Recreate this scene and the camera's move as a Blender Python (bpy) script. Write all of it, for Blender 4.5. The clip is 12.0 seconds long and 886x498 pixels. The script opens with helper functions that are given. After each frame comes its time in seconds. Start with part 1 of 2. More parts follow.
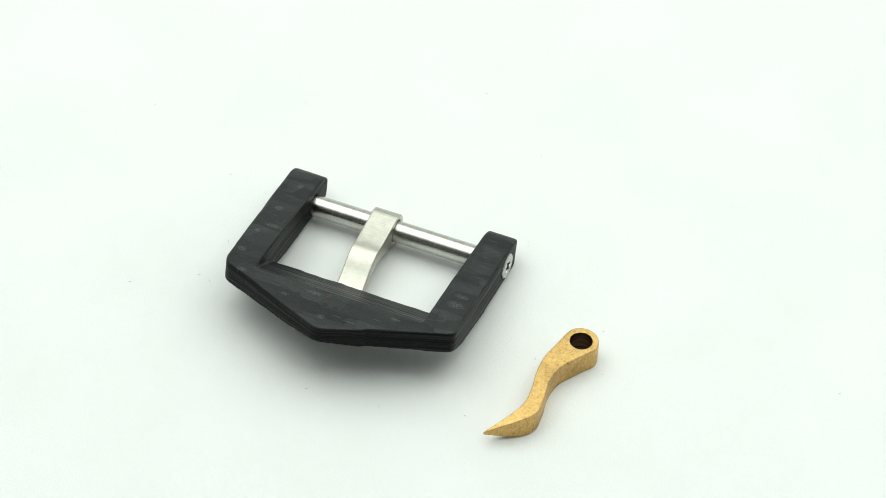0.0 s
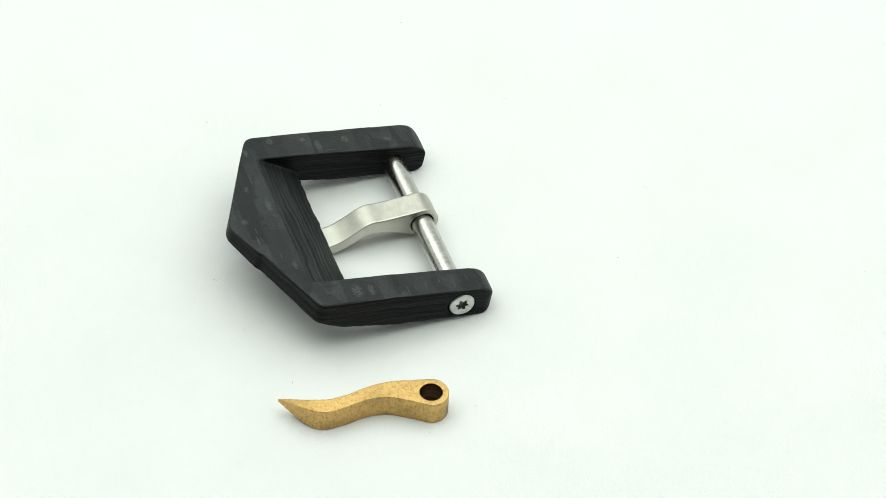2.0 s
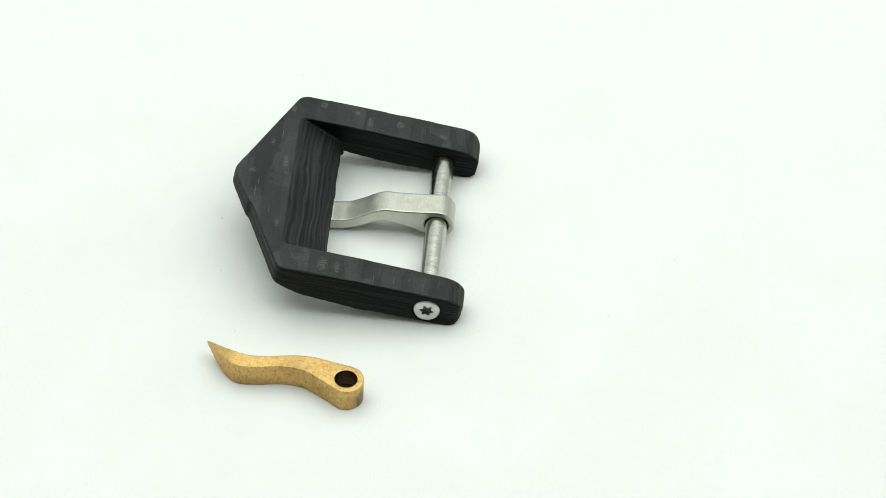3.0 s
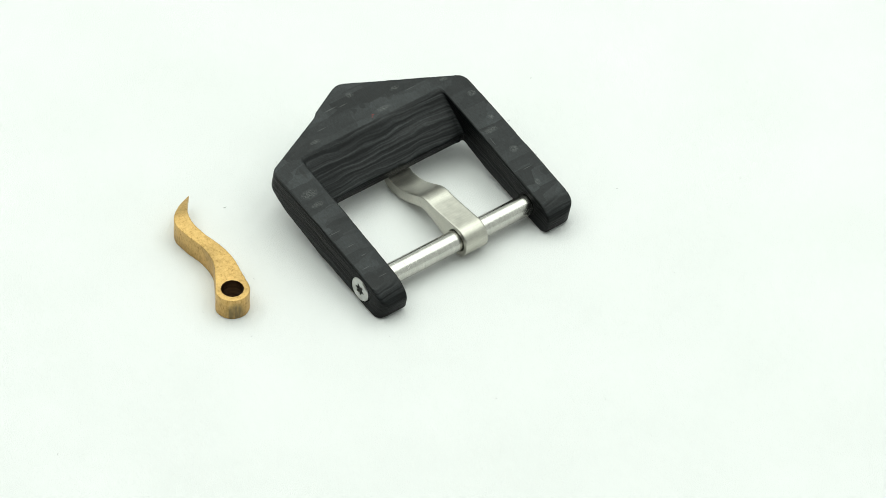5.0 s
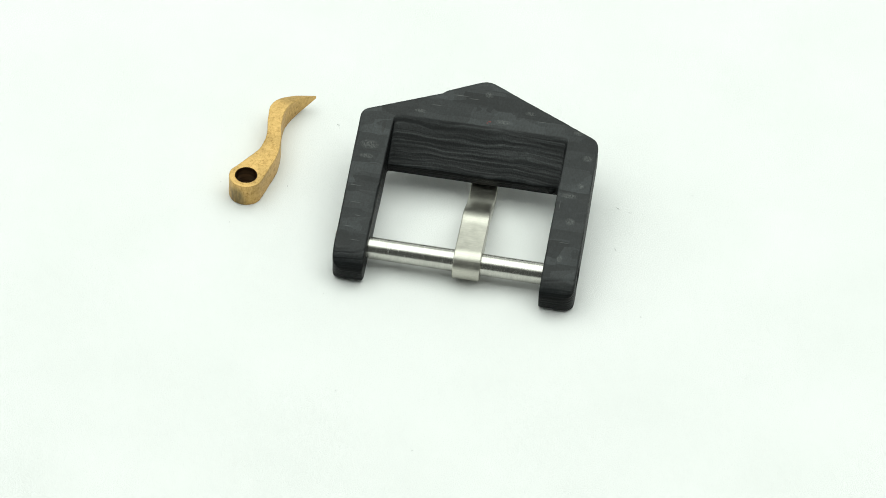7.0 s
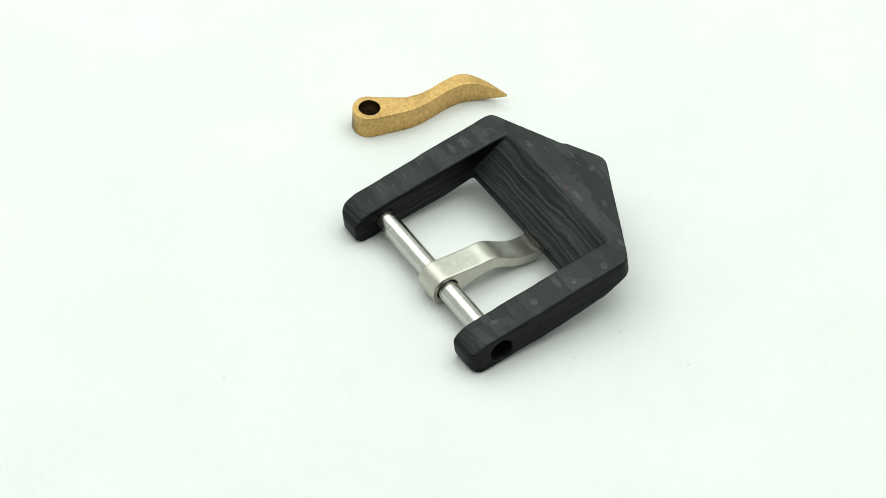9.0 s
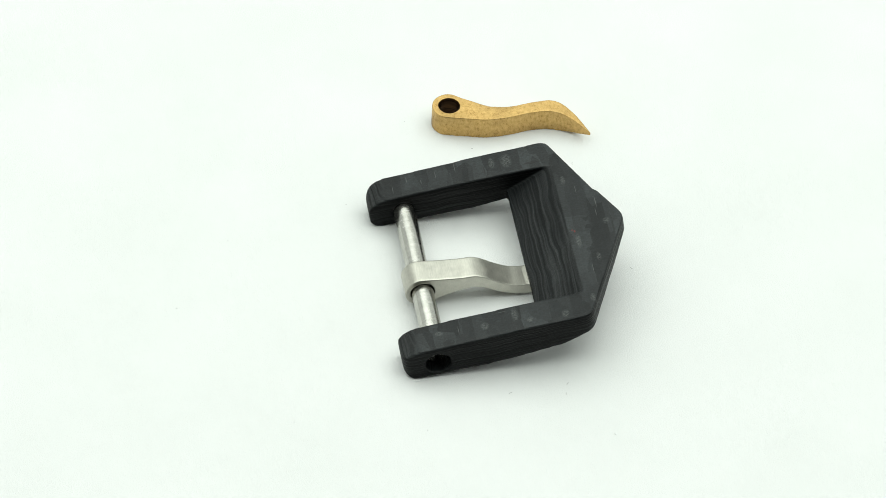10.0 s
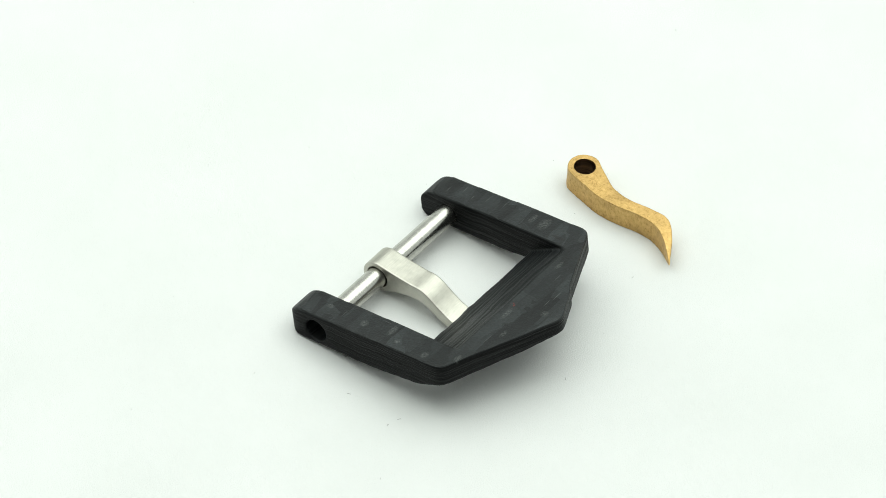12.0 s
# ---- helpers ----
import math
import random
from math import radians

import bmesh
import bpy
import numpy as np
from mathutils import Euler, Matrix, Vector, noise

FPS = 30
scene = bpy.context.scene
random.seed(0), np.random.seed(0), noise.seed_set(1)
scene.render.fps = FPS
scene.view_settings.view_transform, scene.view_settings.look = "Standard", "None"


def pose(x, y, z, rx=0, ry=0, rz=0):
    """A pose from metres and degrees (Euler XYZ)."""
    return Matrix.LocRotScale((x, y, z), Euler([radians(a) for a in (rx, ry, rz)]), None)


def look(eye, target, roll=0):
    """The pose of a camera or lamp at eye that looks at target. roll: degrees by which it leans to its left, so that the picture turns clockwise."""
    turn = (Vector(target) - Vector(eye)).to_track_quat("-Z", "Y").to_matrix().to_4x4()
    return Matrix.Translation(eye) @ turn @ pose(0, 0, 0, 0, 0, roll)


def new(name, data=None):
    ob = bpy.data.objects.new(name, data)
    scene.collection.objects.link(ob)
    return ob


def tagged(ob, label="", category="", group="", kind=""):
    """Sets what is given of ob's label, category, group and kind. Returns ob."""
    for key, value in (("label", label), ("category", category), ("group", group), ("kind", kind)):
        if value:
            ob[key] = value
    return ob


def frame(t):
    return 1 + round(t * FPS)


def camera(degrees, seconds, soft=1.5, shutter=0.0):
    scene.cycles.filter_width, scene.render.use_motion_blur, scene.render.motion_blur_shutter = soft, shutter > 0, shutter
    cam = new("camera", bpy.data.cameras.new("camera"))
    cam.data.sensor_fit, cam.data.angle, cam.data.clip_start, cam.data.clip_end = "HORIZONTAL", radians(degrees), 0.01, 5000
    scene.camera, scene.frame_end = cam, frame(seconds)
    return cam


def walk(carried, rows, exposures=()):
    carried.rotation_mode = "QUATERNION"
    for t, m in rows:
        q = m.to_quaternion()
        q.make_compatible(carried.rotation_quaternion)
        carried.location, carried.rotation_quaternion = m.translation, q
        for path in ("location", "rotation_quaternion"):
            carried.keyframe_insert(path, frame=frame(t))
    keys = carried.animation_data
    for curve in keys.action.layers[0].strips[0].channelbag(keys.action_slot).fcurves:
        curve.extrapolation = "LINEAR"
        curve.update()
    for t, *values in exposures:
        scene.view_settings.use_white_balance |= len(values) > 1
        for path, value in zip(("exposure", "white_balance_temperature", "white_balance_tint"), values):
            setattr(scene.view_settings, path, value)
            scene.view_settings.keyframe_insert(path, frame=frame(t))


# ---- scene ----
# A static camera looks down on a slowly turning white disc; one turn takes about fifteen seconds.
cam = camera(11.5, 12.0, soft=0.65)
CAM = Matrix((
    (0.998606, -0.052598, -0.004523, 0.0),
    (0.034513, 0.715275, -0.697990, -0.436506),
    (0.039948, 0.696861, 0.716093, 0.450559),
    (0, 0, 0, 1)))
walk(cam, [(0.0, CAM), (12.0, CAM)], exposures=[(0.0, 0.0), (12.0, 0.0)])


# the disc's drive is a little uneven: seconds, degrees by which it is ahead of or behind an even turn
DRIFT = [(0, -0.22), (0.5, 0.26), (1, -0.25), (1.5, 0.09), (2, -0.4), (2.5, -0.05), (3, -0.51),
         (5, -0.71), (5.5, 0.06), (6, -0.44), (6.5, 0.44), (7, 0.03), (9, 0.14), (9.5, 0.57),
         (10, 0.1), (10.5, 0.58), (11, 0.01), (11.5, 0.18), (12, -0.25)]


def turned(t):
    """The turn of the disc at t seconds, clockwise from above."""
    late = float(np.interp(t, *zip(*DRIFT)))
    return Matrix.Rotation(radians(late - 23.780 * t + 0.02446 * t * (t - 12)), 4, "Z")


# ---- light ----
world = bpy.data.worlds.new("studio")
scene.world = world
world.use_nodes = True
wn = world.node_tree
bg = wn.nodes["Background"]
bg.inputs["Color"].default_value = (0.925, 1.0, 0.935, 1)
bg.inputs["Strength"].default_value = 0.765


def area_lamp(name, eye, target, width, depth, watts, colour):
    data = bpy.data.lights.new(name, "AREA")
    data.shape, data.size, data.size_y, data.energy, data.color = "RECTANGLE", width, depth, watts, colour
    ob = new(name, data)
    ob.matrix_world = look(eye, target)
    return ob


area_lamp("ceiling_softbox", (0.0, 0.17, 0.8), (0, 0.05, 0), 1.5, 1.0, 8.2, (0.93, 1.0, 0.935))


# ---- materials ----
def material(name):
    m = bpy.data.materials.new(name)
    m.use_nodes = True
    t = m.node_tree
    return m, t, t.nodes["Principled BSDF"]


def node(t, kind, **settings):
    n = t.nodes.new(kind)
    for k, v in settings.items():
        if k == "operation":
            n.operation = v
        elif k == "blend_type":
            n.blend_type = v
        elif k == "data_type":
            n.data_type = v
        elif k == "noise_dimensions":
            n.noise_dimensions = v
        else:
            n.inputs[k].default_value = v
    return n


def mapped(t, scale, rot=(0, 0, 0)):
    """Object coordinates, stretched."""
    co = t.nodes.new("ShaderNodeTexCoord")
    mp = t.nodes.new("ShaderNodeMapping")
    mp.inputs["Scale"].default_value, mp.inputs["Rotation"].default_value = scale, rot
    t.links.new(co.outputs["Object"], mp.inputs["Vector"])
    return mp.outputs["Vector"]


def noise_tex(t, vector, scale, detail=3.0, rough=0.5, distortion=0.0):
    n = node(t, "ShaderNodeTexNoise", Scale=scale, Detail=detail, Roughness=rough, Distortion=distortion)
    t.links.new(vector, n.inputs["Vector"])
    return n.outputs["Fac"]


def ramp(t, fac, stops):
    n = t.nodes.new("ShaderNodeValToRGB")
    while len(n.color_ramp.elements) < len(stops):
        n.color_ramp.elements.new(0.5)
    for e, (p, c) in zip(n.color_ramp.elements, stops):
        e.position = p
        e.color = (c, c, c, 1) if isinstance(c, (int, float)) else (*c, 1)
    t.links.new(fac, n.inputs["Fac"])
    return n.outputs["Color"]


def mixed(t, fac, a, b, blend="MIX"):
    n = t.nodes.new("ShaderNodeMix")
    n.data_type, n.blend_type = "RGBA", blend
    for value, slot in ((fac, 0), (a, 6), (b, 7)):
        if isinstance(value, (int, float)):
            n.inputs[slot].default_value = value
        elif isinstance(value, tuple):
            n.inputs[slot].default_value = (*value, 1)
        else:
            t.links.new(value, n.inputs[slot])
    return n.outputs[2]


def bump(t, height, strength, distance, bsdf, after=None):
    n = node(t, "ShaderNodeBump", Strength=strength, Distance=distance)
    t.links.new(height, n.inputs["Height"])
    if after:
        t.links.new(after, n.inputs["Normal"])
    t.links.new(n.outputs["Normal"], bsdf.inputs["Normal"])
    return n.outputs["Normal"]


def calc(t, op, a, b=0.0):
    n = t.nodes.new("ShaderNodeMath")
    n.operation = op
    for slot, value in enumerate((a, b)):
        if isinstance(value, (int, float)):
            n.inputs[slot].default_value = value
        else:
            t.links.new(value, n.inputs[slot])
    return n.outputs[0]


def paper_material():
    m, t, b = material("white_paper")
    v = mapped(t, (1, 1, 1))
    c = ramp(t, noise_tex(t, v, 45, 4), [(0.3, (0.80, 0.81, 0.80)), (0.7, (0.84, 0.845, 0.84))])
    t.links.new(c, b.inputs["Base Color"])
    b.inputs["Roughness"].default_value = 0.85
    b.inputs["Specular IOR Level"].default_value = 0.2
    bump(t, noise_tex(t, v, 6500, 3, 0.75), 0.55, 0.00022, b)
    return m


# centres and half sizes of the pale resin flecks on the top face, in millimetres
FLECKS = [(3.5, 22.9, 1.5, 0.45), (0.8, 27.4, 0.75, 0.6), (14.8, 11.7, 1.4, 0.55), (-8.5, 22.9, 1.1, 0.4),
          (-14.7, 15.7, 1.5, 0.9), (7.2, 25.1, 0.9, 0.4), (16.5, 18.6, 0.8, 0.6), (15.7, 7.3, 0.8, 0.7),
          (15.2, 0.8, 0.5, 0.7), (14.6, 22.9, 0.9, 0.5), (-14.8, 13.6, 1.2, 0.5), (16.3, 13.6, 0.5, 0.5)]


# fine pale scratches, given likewise
SCRATCHES = [(-3.2, 26.6, 1.3, 0.08), (-1.2, 26.3, 0.9, 0.06), (-14.2, 3.2, 0.5, 0.06), (-14.9, 5.4, 0.9, 0.05), (-15.2, 1.2, 0.8, 0.05),
             (-15.6, 8.3, 1.2, 0.05), (-13.9, -1.0, 0.9, 0.05), (13.8, 9.9, 0.05, 0.9), (15.4, 3.6, 0.9, 0.05), (-6.4, 24.3, 0.9, 0.05), (9.2, 23.9, 1.1, 0.05)]


def spots(t, centres, z, thick):
    """1 at the middle of each spot, falling to 0 at its edge."""
    co = t.nodes.new("ShaderNodeTexCoord")
    total = None
    for x, y, rx, ry in centres:
        s = t.nodes.new("ShaderNodeVectorMath")
        s.operation = "SUBTRACT"
        s.inputs[1].default_value = (x / 1000, y / 1000, z / 1000)
        t.links.new(co.outputs["Object"], s.inputs[0])
        d = t.nodes.new("ShaderNodeVectorMath")
        d.operation = "MULTIPLY"
        d.inputs[1].default_value = (1000 / rx, 1000 / ry, 1000 / thick)
        t.links.new(s.outputs[0], d.inputs[0])
        ln = t.nodes.new("ShaderNodeVectorMath")
        ln.operation = "LENGTH"
        t.links.new(d.outputs[0], ln.inputs[0])
        near = calc(t, "SUBTRACT", 1.0, ln.outputs["Value"])
        total = near if total is None else calc(t, "MAXIMUM", total, near)
    return total


def carbon_material():
    """Pressed carbon laminate: thin, slightly wavy layers lie on one another, so that cut faces show their edges."""
    m, t, b = material("carbon_laminate")
    # wavy layers: the height is shifted by slow waves along the sheet
    co = t.nodes.new("ShaderNodeTexCoord")
    split = t.nodes.new("ShaderNodeSeparateXYZ")
    t.links.new(co.outputs["Object"], split.inputs[0])
    wave = noise_tex(t, mapped(t, (110, 200, 40)), 1.0, 2, 0.5)
    ripple = noise_tex(t, mapped(t, (330, 700, 200)), 1.0, 2, 0.5)
    h = calc(t, "ADD", split.outputs[2], calc(t, "MULTIPLY", wave, 0.0009))
    h = calc(t, "ADD", h, calc(t, "MULTIPLY", ripple, 0.00016))
    sheet = t.nodes.new("ShaderNodeCombineXYZ")
    t.links.new(calc(t, "MULTIPLY", split.outputs[0], 60), sheet.inputs[0])
    t.links.new(calc(t, "MULTIPLY", split.outputs[1], 60), sheet.inputs[1])
    t.links.new(calc(t, "MULTIPLY", h, 5600), sheet.inputs[2])
    layers = noise_tex(t, sheet.outputs[0], 1.0, 2, 0.6)
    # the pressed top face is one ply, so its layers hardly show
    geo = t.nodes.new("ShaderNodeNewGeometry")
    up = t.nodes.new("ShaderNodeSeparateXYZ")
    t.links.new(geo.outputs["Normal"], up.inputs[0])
    top = ramp(t, up.outputs[2], [(0.90, 0.0), (0.97, 1.0)])
    # upright faces get shade put into their colour and gloss, by their facing
    side_shade = ramp(t, up.outputs[2], [(0.25, 0.42), (0.6, 1.0)])
    ply = calc(t, "MULTIPLY", top, 0.85)
    layers = calc(t, "ADD", calc(t, "MULTIPLY", layers, calc(t, "SUBTRACT", 1.0, ply)), calc(t, "MULTIPLY", ply, 0.52))
    # chopped tows on the pressed face: strips that lie across the arms, and the fine hatching of their fibres
    warp = noise_tex(t, mapped(t, (300, 300, 300)), 1.0, 2, 0.5)
    tows = []
    for scale, rot in (((95, 400, 900), (0, 0, 0.03)), ((190, 270, 900), (0, 0, -0.05))):
        shift = t.nodes.new("ShaderNodeVectorMath")
        shift.operation = "ADD"
        t.links.new(mapped(t, scale, rot), shift.inputs[0])
        t.links.new(calc(t, "MULTIPLY", warp, 0.35), shift.inputs[1])
        tow = t.nodes.new("ShaderNodeTexVoronoi")
        tow.distance = "CHEBYCHEV"
        tow.inputs["Scale"].default_value = 1.0
        t.links.new(shift.outputs[0], tow.inputs["Vector"])
        value = t.nodes.new("ShaderNodeSeparateColor")
        t.links.new(tow.outputs["Color"], value.inputs[0])
        tows.append(value.outputs[0])
    patch = calc(t, "ADD", calc(t, "MULTIPLY", tows[0], 0.6), calc(t, "MULTIPLY", tows[1], 0.4))
    cloud = noise_tex(t, mapped(t, (260, 260, 260)), 1.0, 3, 0.6)
    grain = noise_tex(t, mapped(t, (4200, 2100, 4200)), 1.0, 3, 0.65)
    fibre = noise_tex(t, mapped(t, (240, 5200, 900)), 1.0, 2, 0.6)
    c = ramp(t, layers, [(0.34, (0.0036, 0.0046, 0.0051)), (0.49, (0.0058, 0.0072, 0.0078)), (0.61, (0.0084, 0.0102, 0.0108)), (0.71, (0.0165, 0.0195, 0.020))])
    lit = ramp(t, patch, [(0.15, 0.5), (0.45, 0.85), (0.62, 1.1), (0.85, 1.7)])
    c = mixed(t, calc(t, "MULTIPLY", top, 0.9), c, mixed(t, 1.0, (0.0082, 0.0106, 0.0114), lit, "MULTIPLY"))
    c = mixed(t, 0.35, c, ramp(t, cloud, [(0.3, 0.4), (0.7, 1.5)]), "MULTIPLY")
    c = mixed(t, 0.35, c, ramp(t, fibre, [(0.3, 0.45), (0.7, 1.6)]), "MULTIPLY")
    c = mixed(t, 0.7, c, ramp(t, grain, [(0.3, 0.25), (0.7, 1.8)]), "MULTIPLY")
    c = mixed(t, 1.0, c, side_shade, "MULTIPLY")
    # pale flecks, a red one, a scratch
    break_up = noise_tex(t, mapped(t, (4200, 2600, 900)), 1.0, 5, 0.8)
    mask = calc(t, "MULTIPLY", ramp(t, spots(t, FLECKS, 3.3, 0.9), [(0.0, 0.0), (0.45, 1.0)]), ramp(t, break_up, [(0.42, 0.0), (0.70, 1.0)]))
    c = mixed(t, calc(t, "MULTIPLY", mask, 0.5), c, (0.19, 0.20, 0.19))
    c = mixed(t, ramp(t, spots(t, [(1.6, 22.7, 0.3, 0.16), (1.3, 22.4, 0.16, 0.14)], 3.4, 0.6), [(0.0, 0.0), (0.6, 0.6)]), c, (0.20, 0.012, 0.008))
    scratch = spots(t, SCRATCHES, 3.3, 0.8)
    c = mixed(t, ramp(t, scratch, [(0.0, 0.0), (0.5, 0.28)]), c, (0.22, 0.23, 0.22))
    gouge = spots(t, [(-13.3, 19.2, 0.35, 1.3), (-12.9, 17.6, 0.5, 0.2), (12.9, 16.2, 0.25, 0.9), (-13.6, 12.4, 1.0, 0.12), (-14.0, 14.7, 1.6, 0.12)], 3.3, 0.8)
    c = mixed(t, ramp(t, gouge, [(0.0, 0.0), (0.4, 0.85)]), c, (0.003, 0.003, 0.003))
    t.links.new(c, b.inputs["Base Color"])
    t.links.new(ramp(t, layers, [(0.38, 0.55), (0.62, 0.40)]), b.inputs["Roughness"])
    gloss = calc(t, "ADD", ramp(t, layers, [(0.40, 0.20), (0.66, 0.42)]), calc(t, "MULTIPLY", top, ramp(t, patch, [(0.2, 0.0), (0.5, 0.05), (0.8, 0.12)])))
    t.links.new(calc(t, "MULTIPLY", side_shade, gloss), b.inputs["Specular IOR Level"])
    n = bump(t, layers, 0.13, 0.0002, b)
    n = bump(t, patch, 0.15, 0.00005, b, n)
    bump(t, grain, 0.6, 0.0001, b, n)
    return m


def steel_material(name, stretch, base=(0.61, 0.595, 0.535), rough=0.3, spread=0.06, relief=0.12):
    """Brushed steel; stretch says across which axes the brush lines are close."""
    m, t, b = material(name)
    lines = noise_tex(t, mapped(t, stretch), 1.0, 3, 0.6)
    cloud = noise_tex(t, mapped(t, (700, 700, 700)), 1.0, 4, 0.65)
    b.inputs["Metallic"].default_value = 1.0
    dark = tuple(v * 0.82 for v in base)
    c = mixed(t, ramp(t, lines, [(0.3, 0.0), (0.7, 1.0)]), dark, base)
    c = mixed(t, 0.4, c, ramp(t, cloud, [(0.3, 0.6), (0.65, 1.0)]), "MULTIPLY")
    t.links.new(c, b.inputs["Base Color"])
    worn = calc(t, "ADD", calc(t, "MULTIPLY", lines, 0.6), calc(t, "MULTIPLY", cloud, 0.4))
    t.links.new(ramp(t, worn, [(0.35, rough - spread), (0.65, rough + spread)]), b.inputs["Roughness"])
    if relief:
        bump(t, lines, relief, 0.00003, b)
    return m


def brass_material():
    m, t, b = material("dull_brass")
    blot = noise_tex(t, mapped(t, (2600, 2600, 1500)), 1.0, 5, 0.75)
    lines = noise_tex(t, mapped(t, (2600, 2600, 160)), 1.0, 3)
    stain = noise_tex(t, mapped(t, (170, 170, 260)), 1.0, 4, 0.6)
    b.inputs["Metallic"].default_value = 1.0
    c = ramp(t, blot, [(0.29, (0.30, 0.17, 0.055)), (0.45, (0.57, 0.37, 0.135)), (0.7, (0.70, 0.475, 0.195))])
    c = mixed(t, 0.4, c, ramp(t, stain, [(0.32, 0.4), (0.55, 1.0)]), "MULTIPLY")
    # grey tarnish round the blunt end's edge
    end = spots(t, [(-2.9, 0.3, 1.5, 2.2)], 1.0, 2.6)
    streak = noise_tex(t, mapped(t, (900, 1700, 160)), 1.0, 3, 0.6)
    dull = calc(t, "MULTIPLY", ramp(t, end, [(0.0, 0.0), (0.4, 1.0)]), ramp(t, streak, [(0.35, 0.15), (0.6, 0.85)]))
    c = mixed(t, dull, c, (0.17, 0.135, 0.075))
    t.links.new(c, b.inputs["Base Color"])
    t.links.new(ramp(t, blot, [(0.3, 0.52), (0.7, 0.42)]), b.inputs["Roughness"])
    n = bump(t, lines, 0.12, 0.00004, b)
    bump(t, blot, 0.22, 0.00005, b, n)
    return m


def bore_material():
    """The drilled eye, a darker brown than the rest of the brass."""
    m, t, b = material("dark_brown_brass")
    rings = noise_tex(t, mapped(t, (150, 150, 1600)), 1.0, 3)
    t.links.new(ramp(t, rings, [(0.35, (0.045, 0.022, 0.010)), (0.65, (0.16, 0.085, 0.035))]), b.inputs["Base Color"])
    b.inputs["Metallic"].default_value = 0.9
    b.inputs["Roughness"].default_value = 0.4
    bump(t, rings, 0.4, 0.0001, b)
    return m


def plain(name, colour, rough):
    m, t, b = material(name)
    c = ramp(t, noise_tex(t, mapped(t, (1, 1, 1)), 900, 3), [(0.3, tuple(v * 0.8 for v in colour)), (0.7, colour)])
    t.links.new(c, b.inputs["Base Color"])
    b.inputs["Roughness"].default_value = rough
    return m


PAPER = paper_material()
CARBON = carbon_material()
STEEL_BAR = steel_material("brushed_steel_rod", (9500, 300, 300), (0.62, 0.61, 0.565), 0.23, 0.05, 0.0)
STEEL_TONGUE = steel_material("brushed_steel_tongue", (9000, 9000, 700), (0.59, 0.575, 0.51), 0.35, 0.06, 0.22)
STEEL_SCREW = steel_material("satin_steel_screw", (900, 900, 900), (0.66, 0.66, 0.63), 0.34)
BRASS = brass_material()
BORE = bore_material()
# the socket is a darker grey than the screw's head
DARK_SOCKET = plain("dark_socket", (0.11, 0.11, 0.10), 0.35)
DUST = plain("dark_lint", (0.46, 0.45, 0.45), 0.9)


# ---- mesh helpers (shapes are drawn in millimetres) ----
MM = Matrix.Scale(0.001, 4)


def part(name, mesh, mat, parent=None, label="", at=None):
    """Links a mesh, drawn in millimetres, as one object under a thing or a part."""
    mesh.transform(MM)
    mesh.materials.clear()
    mesh.materials.append(mat)
    ob = new(name, mesh)
    if parent:
        ob.parent = parent
    if at is not None:
        ob.matrix_basis = at
    return tagged(ob, label)


def mesh_of(bm, smooth=True):
    bmesh.ops.recalc_face_normals(bm, faces=bm.faces[:])
    me = bpy.data.meshes.new("shape")
    bm.to_mesh(me)
    bm.free()
    for p in me.polygons:
        p.use_smooth = smooth
    return me


def prism(points, low, high, axes="xyz"):
    """A polygon drawn in the first two axes, pushed along the third from low to high."""
    bm = bmesh.new()
    order = ["xyz".index(a) for a in axes]

    def place(u, v, w):
        out = [0, 0, 0]
        for slot, value in zip(order, (u, v, w)):
            out[slot] = value
        return out
    rings = [[bm.verts.new(place(u, v, w)) for u, v in points] for w in (low, high)]
    bm.faces.new(rings[0])
    bm.faces.new(rings[1])
    for i in range(len(points)):
        j = (i + 1) % len(points)
        bm.faces.new((rings[0][i], rings[0][j], rings[1][j], rings[1][i]))
    return mesh_of(bm, False)


def rod(radius, low, high, axis="x", centre=(0, 0), n=64):
    pts = [(centre[0] + radius * math.cos(2 * math.pi * i / n), centre[1] + radius * math.sin(2 * math.pi * i / n)) for i in range(n)]
    return prism(pts, low, high, {"x": "yzx", "y": "xzy", "z": "xyz"}[axis])


def rounded(points, n=6):
    """A polygon whose corners (x, y, radius) are rounded off."""
    out = []
    for i, (x, y, r) in enumerate(points):
        p = Vector((x, y))
        a, b = Vector(points[i - 1][:2]) - p, Vector(points[(i + 1) % len(points)][:2]) - p
        half = a.angle(b) / 2
        if r <= 0:
            out.append((x, y))
            continue
        d = min(r / math.tan(half), a.length * 0.48, b.length * 0.48)
        s, e = p + a.normalized() * d, p + b.normalized() * d
        for k in range(n + 1):
            f = k / n
            q = s * (1 - f) ** 2 + p * 2 * f * (1 - f) + e * f * f
            out.append((q.x, q.y))
    return out


def carved(base, steps, voxel=0, smooth=0.5, rounds=0):
    """Base shape with booleans (operation, mesh), then an even skin whose edges are worn round."""
    ob = new("blank", base)
    cutters = []
    for operation, mesh in steps:
        c = new("cutter", mesh)
        cutters.append(c)
        mod = ob.modifiers.new("cut", "BOOLEAN")
        mod.operation, mod.object, mod.solver = operation, c, "EXACT"
    if voxel:
        mod = ob.modifiers.new("skin", "REMESH")
        mod.mode, mod.voxel_size, mod.use_smooth_shade = "VOXEL", voxel, True
        mod = ob.modifiers.new("worn", "SMOOTH")
        mod.factor, mod.iterations = smooth, rounds
    bpy.context.view_layer.update()
    me = bpy.data.meshes.new_from_object(ob.evaluated_get(bpy.context.evaluated_depsgraph_get()))
    for o in (ob, *cutters):
        bpy.data.objects.remove(o)
    return me


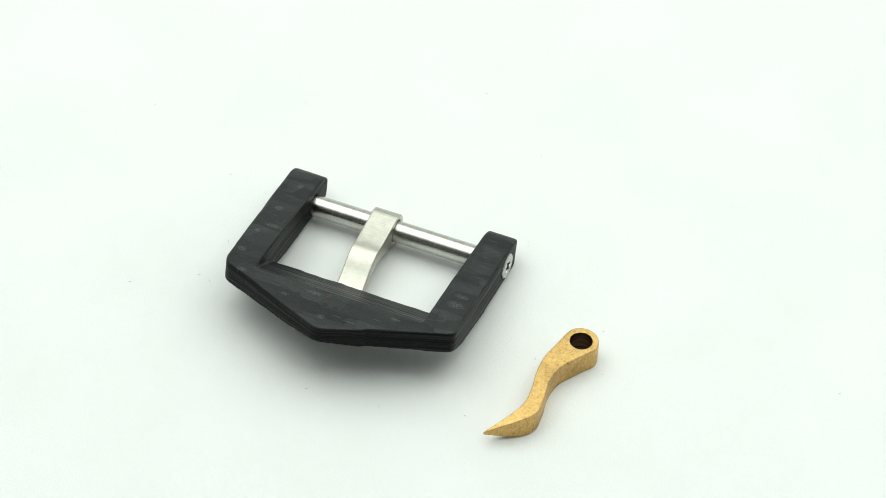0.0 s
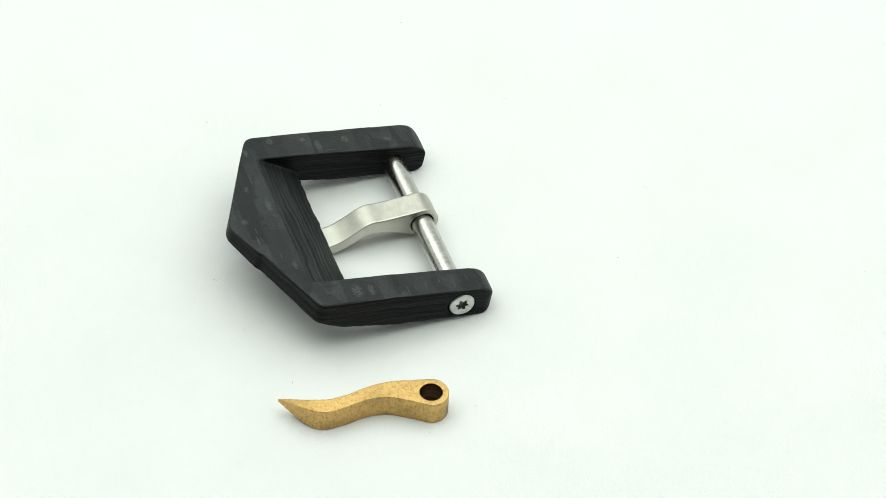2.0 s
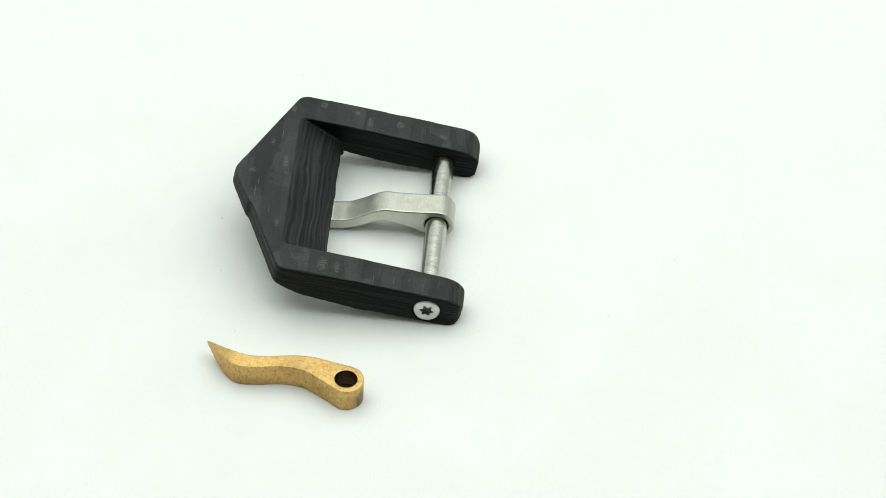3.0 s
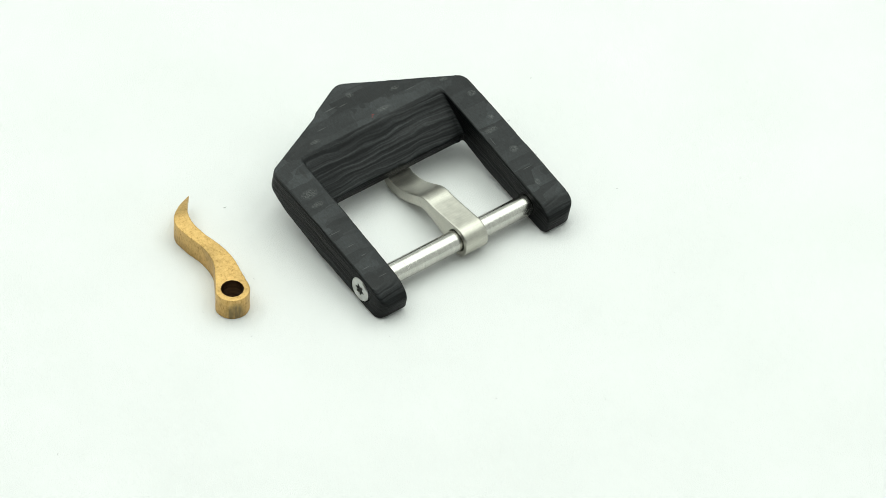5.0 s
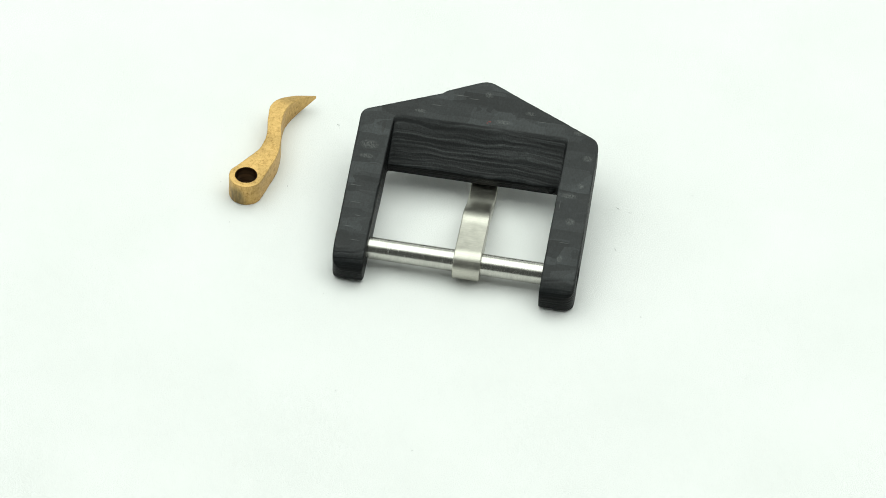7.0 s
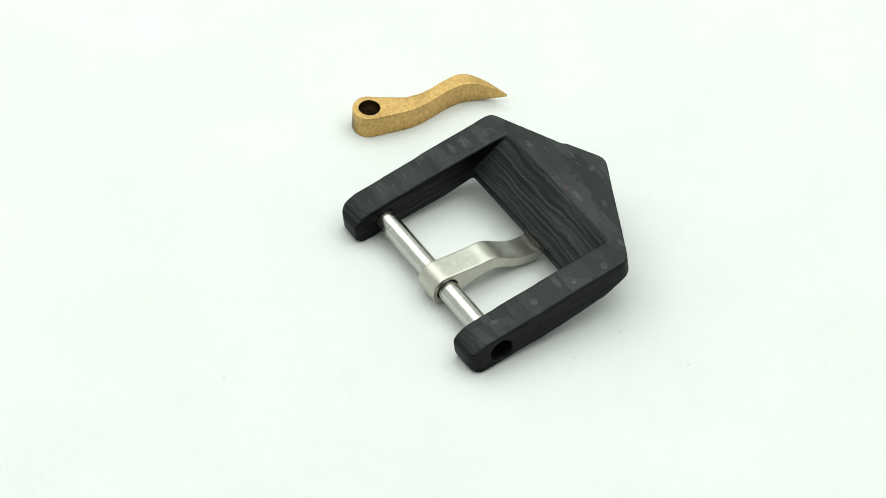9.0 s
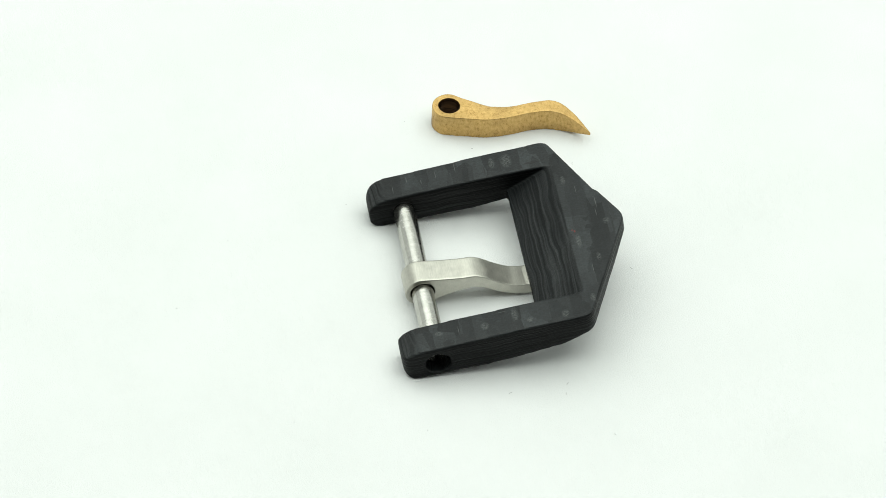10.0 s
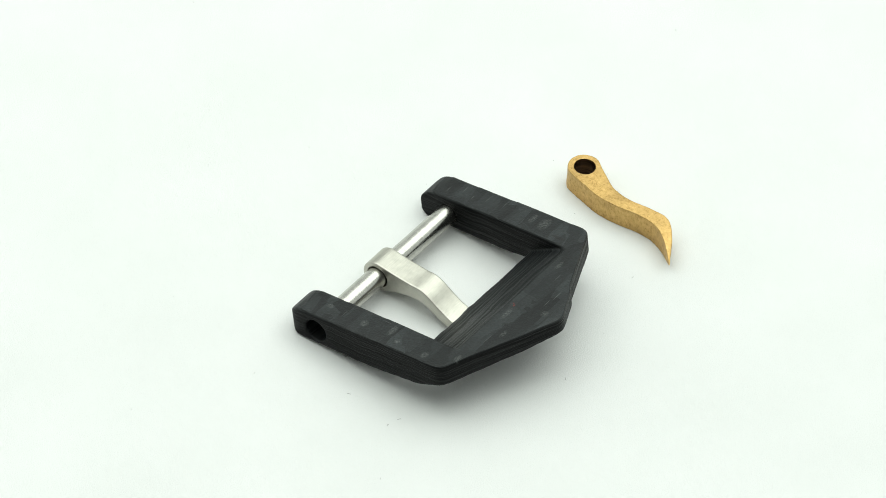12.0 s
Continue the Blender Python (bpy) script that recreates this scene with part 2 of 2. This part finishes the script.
def uneven(me, amount, size):
    """Hand-filed unevenness."""
    count = len(me.vertices)
    places, normals = np.empty(count * 3, np.float32), np.empty(count * 3, np.float32)
    me.vertices.foreach_get("co", places)
    me.vertex_normals.foreach_get("vector", normals)
    places, normals = places.reshape(-1, 3), normals.reshape(-1, 3)
    shift = np.array([noise.noise(Vector(p) / size) for p in places.tolist()], np.float32)
    me.vertices.foreach_set("co", (places + normals * shift[:, None] * amount).ravel())
    me.update()


def spline(stations, x):
    """Smooth value between stations (x, values...)."""
    for i in range(len(stations) - 1):
        if x <= stations[i + 1][0]:
            break
    p1, p2 = stations[i], stations[i + 1]
    p0, p3 = stations[max(i - 1, 0)], stations[min(i + 2, len(stations) - 1)]
    h = p2[0] - p1[0]
    f = (x - p1[0]) / h
    out = []
    for k in range(1, len(p1)):
        m1 = (p2[k] - p0[k]) / (p2[0] - p0[0]) * h
        m2 = (p3[k] - p1[k]) / (p3[0] - p1[0]) * h
        out.append((2 * f**3 - 3 * f * f + 1) * p1[k] + (f**3 - 2 * f * f + f) * m1 + (3 * f * f - 2 * f**3) * p2[k] + (f**3 - f * f) * m2)
    return out


# ---- the studio ----
def studio():
    """White tabletop that sweeps up into a backdrop."""
    bm = bmesh.new()
    profile = [(-900, -20), (500, -20)] + [(500 + 250 * math.sin(a), 230 - 250 * math.cos(a)) for a in np.linspace(0.15, math.pi / 2, 10)] + [(750, 330)]
    rows = [[bm.verts.new((x, y, z)) for y, z in profile] for x in (-1000, 1000)]
    for i in range(len(profile) - 1):
        bm.faces.new((rows[0][i], rows[1][i], rows[1][i + 1], rows[0][i + 1]))
    ob = part("backdrop", mesh_of(bm), PAPER)
    tagged(ob, "white paper sweep under and behind the turntable", "backdrop", kind="structure")


LINT = [(-15.2, -25.9, 0.55, 60), (-41.3, -7.2, 0.35, 10), (58.9, -21.3, 0.4, 40), (16.5, -17.9, 0.25, 80), (25.9, -20.1, 0.2, 20),
        (6.9, -29.1, 0.5, -20), (39.9, 49.0, 0.3, 50), (14.9, 4.1, 0.22, 30), (7.9, 35.2, 0.3, 15), (16.4, 22.6, 0.22, 45), (25.9, -11.8, 0.2, 0),
        (-27.8, 1.5, 0.6, 75), (-40.7, 29.0, 0.3, 20), (-18.6, 30.8, 0.2, 60), (-31.3, -5.2, 0.5, 120), (-29.8, -6.5, 0.6, 100), (-28.4, 15.3, 0.25, 140), (-4.9, -28.4, 0.25, 30)]


def lint_mesh(size, seed):
    """A short curled fibre."""
    rng = random.Random(seed)
    bm = bmesh.new()
    r, n, bend = 0.02 + 0.015 * rng.random(), 7, rng.uniform(-1.6, 1.6)
    x = y = turn = 0.0
    rings = []
    for i in range(n):
        k = r * (0.5 if i in (0, n - 1) else 1.0)
        side = Vector((-math.sin(turn), math.cos(turn), 0))
        rings.append([bm.verts.new(Vector((x, y, r)) + side * k * math.cos(a) + Vector((0, 0, k * math.sin(a)))) for a in (0, 1.257, 2.513, 3.77, 5.027)])
        x, y, turn = x + size / (n - 1) * math.cos(turn), y + size / (n - 1) * math.sin(turn), turn + bend / n + rng.uniform(-0.3, 0.3)
    for a, b in zip(rings, rings[1:]):
        for k in range(5):
            bm.faces.new((a[k], a[(k + 1) % 5], b[(k + 1) % 5], b[k]))
    bm.faces.new(rings[0])
    bm.faces.new(rings[-1])
    return mesh_of(bm)


def front_light_block():
    """Unseen dark wall, added to block light from the dim room behind the camera."""
    pts = rounded([(-1600, -20, 0), (1600, -20, 0), (1600, 1700, 0), (-1600, 1700, 0)])
    ob = part("light_block_front", prism(pts, -1050, -1000, "xzy"), plain("dark_block_grey", (0.10, 0.10, 0.10), 0.8))
    tagged(ob, "unseen dark grey wall added behind the camera to block light", "wall", kind="structure")


def turntable():
    """A white covered disc, with lint on it."""
    rim = rounded([(0, -20, 0), (158, -20, 1), (160, -1.6, 0.8), (160, 0, 1.2), (0, 0, 0)], 4)[1:-1]
    bm = bmesh.new()
    n = 128
    low = bm.verts.new((0, 0, -20))
    top = bm.verts.new((0, 0, 0))
    rings = [[bm.verts.new((r * math.cos(2 * math.pi * k / n), r * math.sin(2 * math.pi * k / n), z)) for k in range(n)] for r, z in rim]
    for k in range(n):
        j = (k + 1) % n
        bm.faces.new((low, rings[0][j], rings[0][k]))
        bm.faces.new((top, rings[-1][k], rings[-1][j]))
        for a, b in zip(rings, rings[1:]):
            bm.faces.new((a[k], a[j], b[j], b[k]))
    base = new("turntable")
    base.matrix_basis = pose(0, 0, 0)
    part("disc", mesh_of(bm, False), PAPER, base)
    # lint: place in millimetres, length, turn
    for x, y, size, turn in LINT:
        part("lint", lint_mesh(size, int(x * 7 + y * 13) % 97), DUST, base, "tiny dark fibre", pose(x / 1000, y / 1000, 0.00002, 0, 0, turn))
    return tagged(base, "white paper-covered turntable disc with a few specks of lint", "turntable")


# ---- the tongue: one shape for the steel one on the rod and the loose brass one ----
# stations along it from the eye: distance, middle line, half width
TONGUE = [(0, 0, 2.48), (3, -0.28, 1.92), (6, -0.38, 1.45), (9, 0.48, 1.20), (12, 2.02, 1.17), (14.8, 2.88, 1.2), (17.5, 2.2, 0.8), (21.05, 0.1, 0.05)]


# the steel one is bent more sharply
BENT = [(0, 0, 2.5), (3, -0.12, 1.70), (6, -0.05, 1.19), (7.7, 0.12, 1.16), (9.0, 0.80, 1.15), (10.7, 2.15, 1.07), (12.4, 3.22, 0.93), (13.8, 3.72, 0.90), (15, 3.9, 0.92), (17.5, 3.3, 0.75), (20.6, 2.3, 0.08)]


def tongue_mesh(stations, thick, bore, voxel=0.11, filed=0.03):
    """Lies flat: the eye round the origin, the tip along x, its thickness from 0 up."""
    head = [(-2.48 * math.cos(a), 2.48 * math.sin(a)) for a in np.linspace(-math.pi / 2 * 0.98, math.pi / 2 * 0.98, 24)]
    xs = np.linspace(0.4, stations[-1][0], 48)
    mids = [(x, *spline(stations, x)) for x in xs]
    outline = head + [(x, c + h) for x, c, h in mids] + [(x, c - h) for x, c, h in reversed(mids)]
    me = carved(prism(outline, 0, thick), [("DIFFERENCE", rod(bore, -1, thick + 1, "z"))], voxel, 0.5, 6)
    for v in me.vertices:
        if v.co.x > 15.5:
            f = (v.co.x - 15.5) / 5.4
            k = 1 - 0.86 * f ** 1.6
            v.co.z = thick * 0.46 + (v.co.z - thick * 0.46) * k
    uneven(me, filed, 1.5)
    return me


# ---- the buckle: x along the rod, y towards the point, z out of the top face; the rod's axis is its origin ----
LIE = Matrix(((-0.93844, -0.34160, 0.05130), (0.34539, -0.92552, 0.15527), (-0.00557, 0.16343, 0.98654))).to_4x4()
REST = Vector((-0.003646, 0.002906, 0.002515))
BASE = Matrix.Translation((REST.x, REST.y, 0))
TILTED = Matrix.Translation((0, 0, REST.z)) @ LIE
TOP = 3.4
BAR_Z = 0.2


def frame_mesh():
    plan = rounded([(-16.6, -5.05, 1.9), (18.1, -4.9, 1.9), (17.7, 22.0, 2.2), (0.3, 30.1, 2.6),
                    (-5.3, 27.35, 0.3), (-5.9, 26.75, 0.3), (-17.0, 21.8, 1.6)], 6)
    under = rounded([(-3.1, -2.05, 0), (10.0, -2.1, 10), (18.0, -1.4, 6), (21.2, -0.2, 3), (24.5, 0.1, 3), (27.4, 0.3, 3), (31.5, 1.35, 0), (31.5, TOP, 0), (11.0, TOP, 5), (-1.7, 3.1, 0)], 8)
    quarter = np.linspace(0, math.pi / 2, 12)
    side = under + [(-1.7 - 3.4 * math.sin(a), 0.6 + 2.5 * math.cos(a)) for a in quarter[1:]]
    side += [(-3.1 - 2.0 * math.cos(a), -0.35 - 1.7 * math.sin(a)) for a in quarter[:-1]]
    window = [(-20, -8), (15.0, -8), (15.0, 0.1), (21.8, TOP + 0.02), (21.8, 9), (-20, 9)]
    return carved(prism(plan, -6, 6), [
        ("INTERSECT", prism(side, -30, 30, "yzx")),
        ("DIFFERENCE", prism(window, -12.05, 13.1, "yzx")),
        ("DIFFERENCE", rod(1.75, 14.9, 30, centre=(0, BAR_Z))),
        ("UNION", rod(0.4, 11.5, 12.3, "x", (14.9, -0.7), 16)),
        ("DIFFERENCE", rod(1.5, -30, 30, centre=(0, BAR_Z))),
        ("DIFFERENCE", rod(1.97, -30, -16.2, centre=(0, BAR_Z))),
    ], 0.16, 0.5, 15)


def ringed(levels, closed):
    """Skins rings of points (u, v), given with their depth x and a scale; closed: which end rings get a face."""
    bm = bmesh.new()
    rings = [[bm.verts.new((x, u * k, v * k)) for u, v in pts] for pts, x, k in levels]
    n = len(rings[0])
    for a, b in zip(rings, rings[1:]):
        for k in range(n):
            j = (k + 1) % n
            bm.faces.new((a[k], a[j], b[j], b[k]))
    for end in closed:
        bm.faces.new(rings[end])
    return mesh_of(bm, False)


def screw_meshes():
    """A flat head, and the star-shaped socket that is sunk into it."""
    turns = [2 * math.pi * k / 48 for k in range(48)]
    outer = [(1.86 * math.cos(a), 1.86 * math.sin(a)) for a in turns]
    star = [((0.80 + 0.19 * math.cos(6 * a)) * math.cos(a), (0.80 + 0.19 * math.cos(6 * a)) * math.sin(a)) for a in turns]
    head = ringed([(outer, 1.2, 1.0), (outer, 0.15, 1.0), (outer, 0.0, 0.93), (star, 0.0, 1.06), (star, 0.10, 1.0)], (0,))
    socket = ringed([(star, 0.10, 1.0), (star, 0.45, 0.94), (star, 0.62, 0.6)], (-1,))
    return head, socket


def bar_mesh():
    """The round rod, slotted at the end that shows in the open hole."""
    n = 64
    bm = bmesh.new()
    rings = [[bm.verts.new((x, r * math.cos(2 * math.pi * k / n), r * math.sin(2 * math.pi * k / n))) for k in range(n)]
             for x, r in ((-15.2, 1.4), (-15.1, 1.58), (-14.9, 1.58), (-14.7, 1.58), (14.5, 1.58), (14.7, 1.58), (15.85, 1.58), (16.0, 1.46))]
    for a, b in zip(rings, rings[1:]):
        for k in range(n):
            bm.faces.new((a[k], a[(k + 1) % n], b[(k + 1) % n], b[k]))
    bm.faces.new(rings[0])
    bm.faces.new(rings[-1])
    slot = prism([(15.0, -0.28), (17, -0.28), (17, 0.28), (15.0, 0.28)], -3, 3, "xyz")
    me = carved(mesh_of(bm), [("DIFFERENCE", slot)])
    for p in me.polygons:
        p.use_smooth = abs(p.normal.x) < 0.2 and len(p.vertices) <= 5
    return me


def buckle():
    base = new("watch_buckle")
    base.matrix_basis = BASE
    me = frame_mesh()
    uneven(me, 0.03, 4.0)
    uneven(me, 0.012, 0.8)
    # the lower edge of the bevel is left ragged by the cutter
    for v in me.vertices:
        near = max(0.0, 1 - math.hypot(v.co.y - 15.0, v.co.z - 0.1) / 0.9)
        if near and -12 < v.co.x < 13:
            v.co.y += near * 0.16 * (noise.noise(Vector((v.co.x / 2.3, 0.2, 0.5))) + 0.5 * noise.noise(Vector((v.co.x / 0.7, 0.7, 2.5))))
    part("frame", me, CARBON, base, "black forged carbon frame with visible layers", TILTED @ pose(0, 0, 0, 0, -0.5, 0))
    part("bar", bar_mesh(), STEEL_BAR, base, "brushed steel rod", TILTED @ pose(0, 0, BAR_Z / 1000))
    head, socket = screw_meshes()
    screw = part("screw", head, STEEL_SCREW, base, "steel screw with a star socket", TILTED @ pose(-0.01685, 0, BAR_Z / 1000 + 0.0001))
    part("socket", socket, DARK_SOCKET, screw, "dark star-shaped socket")
    # the steel tongue hangs from the rod and props the point up
    swing = pose(0.0023, 0, BAR_Z / 1000) @ pose(0, 0, 0, 0, 0, 0.5) @ Matrix(((0, 0, -1, 0.0019), (1, 0, 0, 0), (0, -1, 0, 0), (0, 0, 0, 1)))
    part("tongue", tongue_mesh(BENT, 3.9, 1.72, filed=0.004), STEEL_TONGUE, base, "brushed steel tongue", TILTED @ swing)
    return tagged(base, "black forged carbon watch buckle with steel rod and tongue", "buckle")


def brass_tongue():
    ob = part("buckle_tongue", tongue_mesh(TONGUE, 3.7, 1.56, 0.1), BRASS)
    ob.matrix_basis = BRASS_AT
    ob.data.materials.append(BORE)
    for p in ob.data.polygons:
        if math.hypot(p.center.x, p.center.y) < 0.00175 and abs(p.normal.z) < 0.75:
            p.material_index = 1
    return tagged(ob, "loose wavy brass buckle tongue with a round eye", "buckle tongue")


BRASS_AT = Matrix(((-0.62399, 0.78143, 0, 0.022726), (-0.78143, -0.62399, 0, -0.017276), (0, 0, 1, 0), (0, 0, 0, 1)))

studio()
front_light_block()
TURNTABLE = turntable()
BUCKLE = buckle()
LOOSE = brass_tongue()


def motions():
    times = [k * 0.25 for k in range(49)]
    walk(TURNTABLE, [(t, turned(t)) for t in times])
    walk(BUCKLE, [(t, turned(t) @ BASE) for t in times])
    walk(LOOSE, [(t, turned(t) @ BRASS_AT) for t in times])


motions()
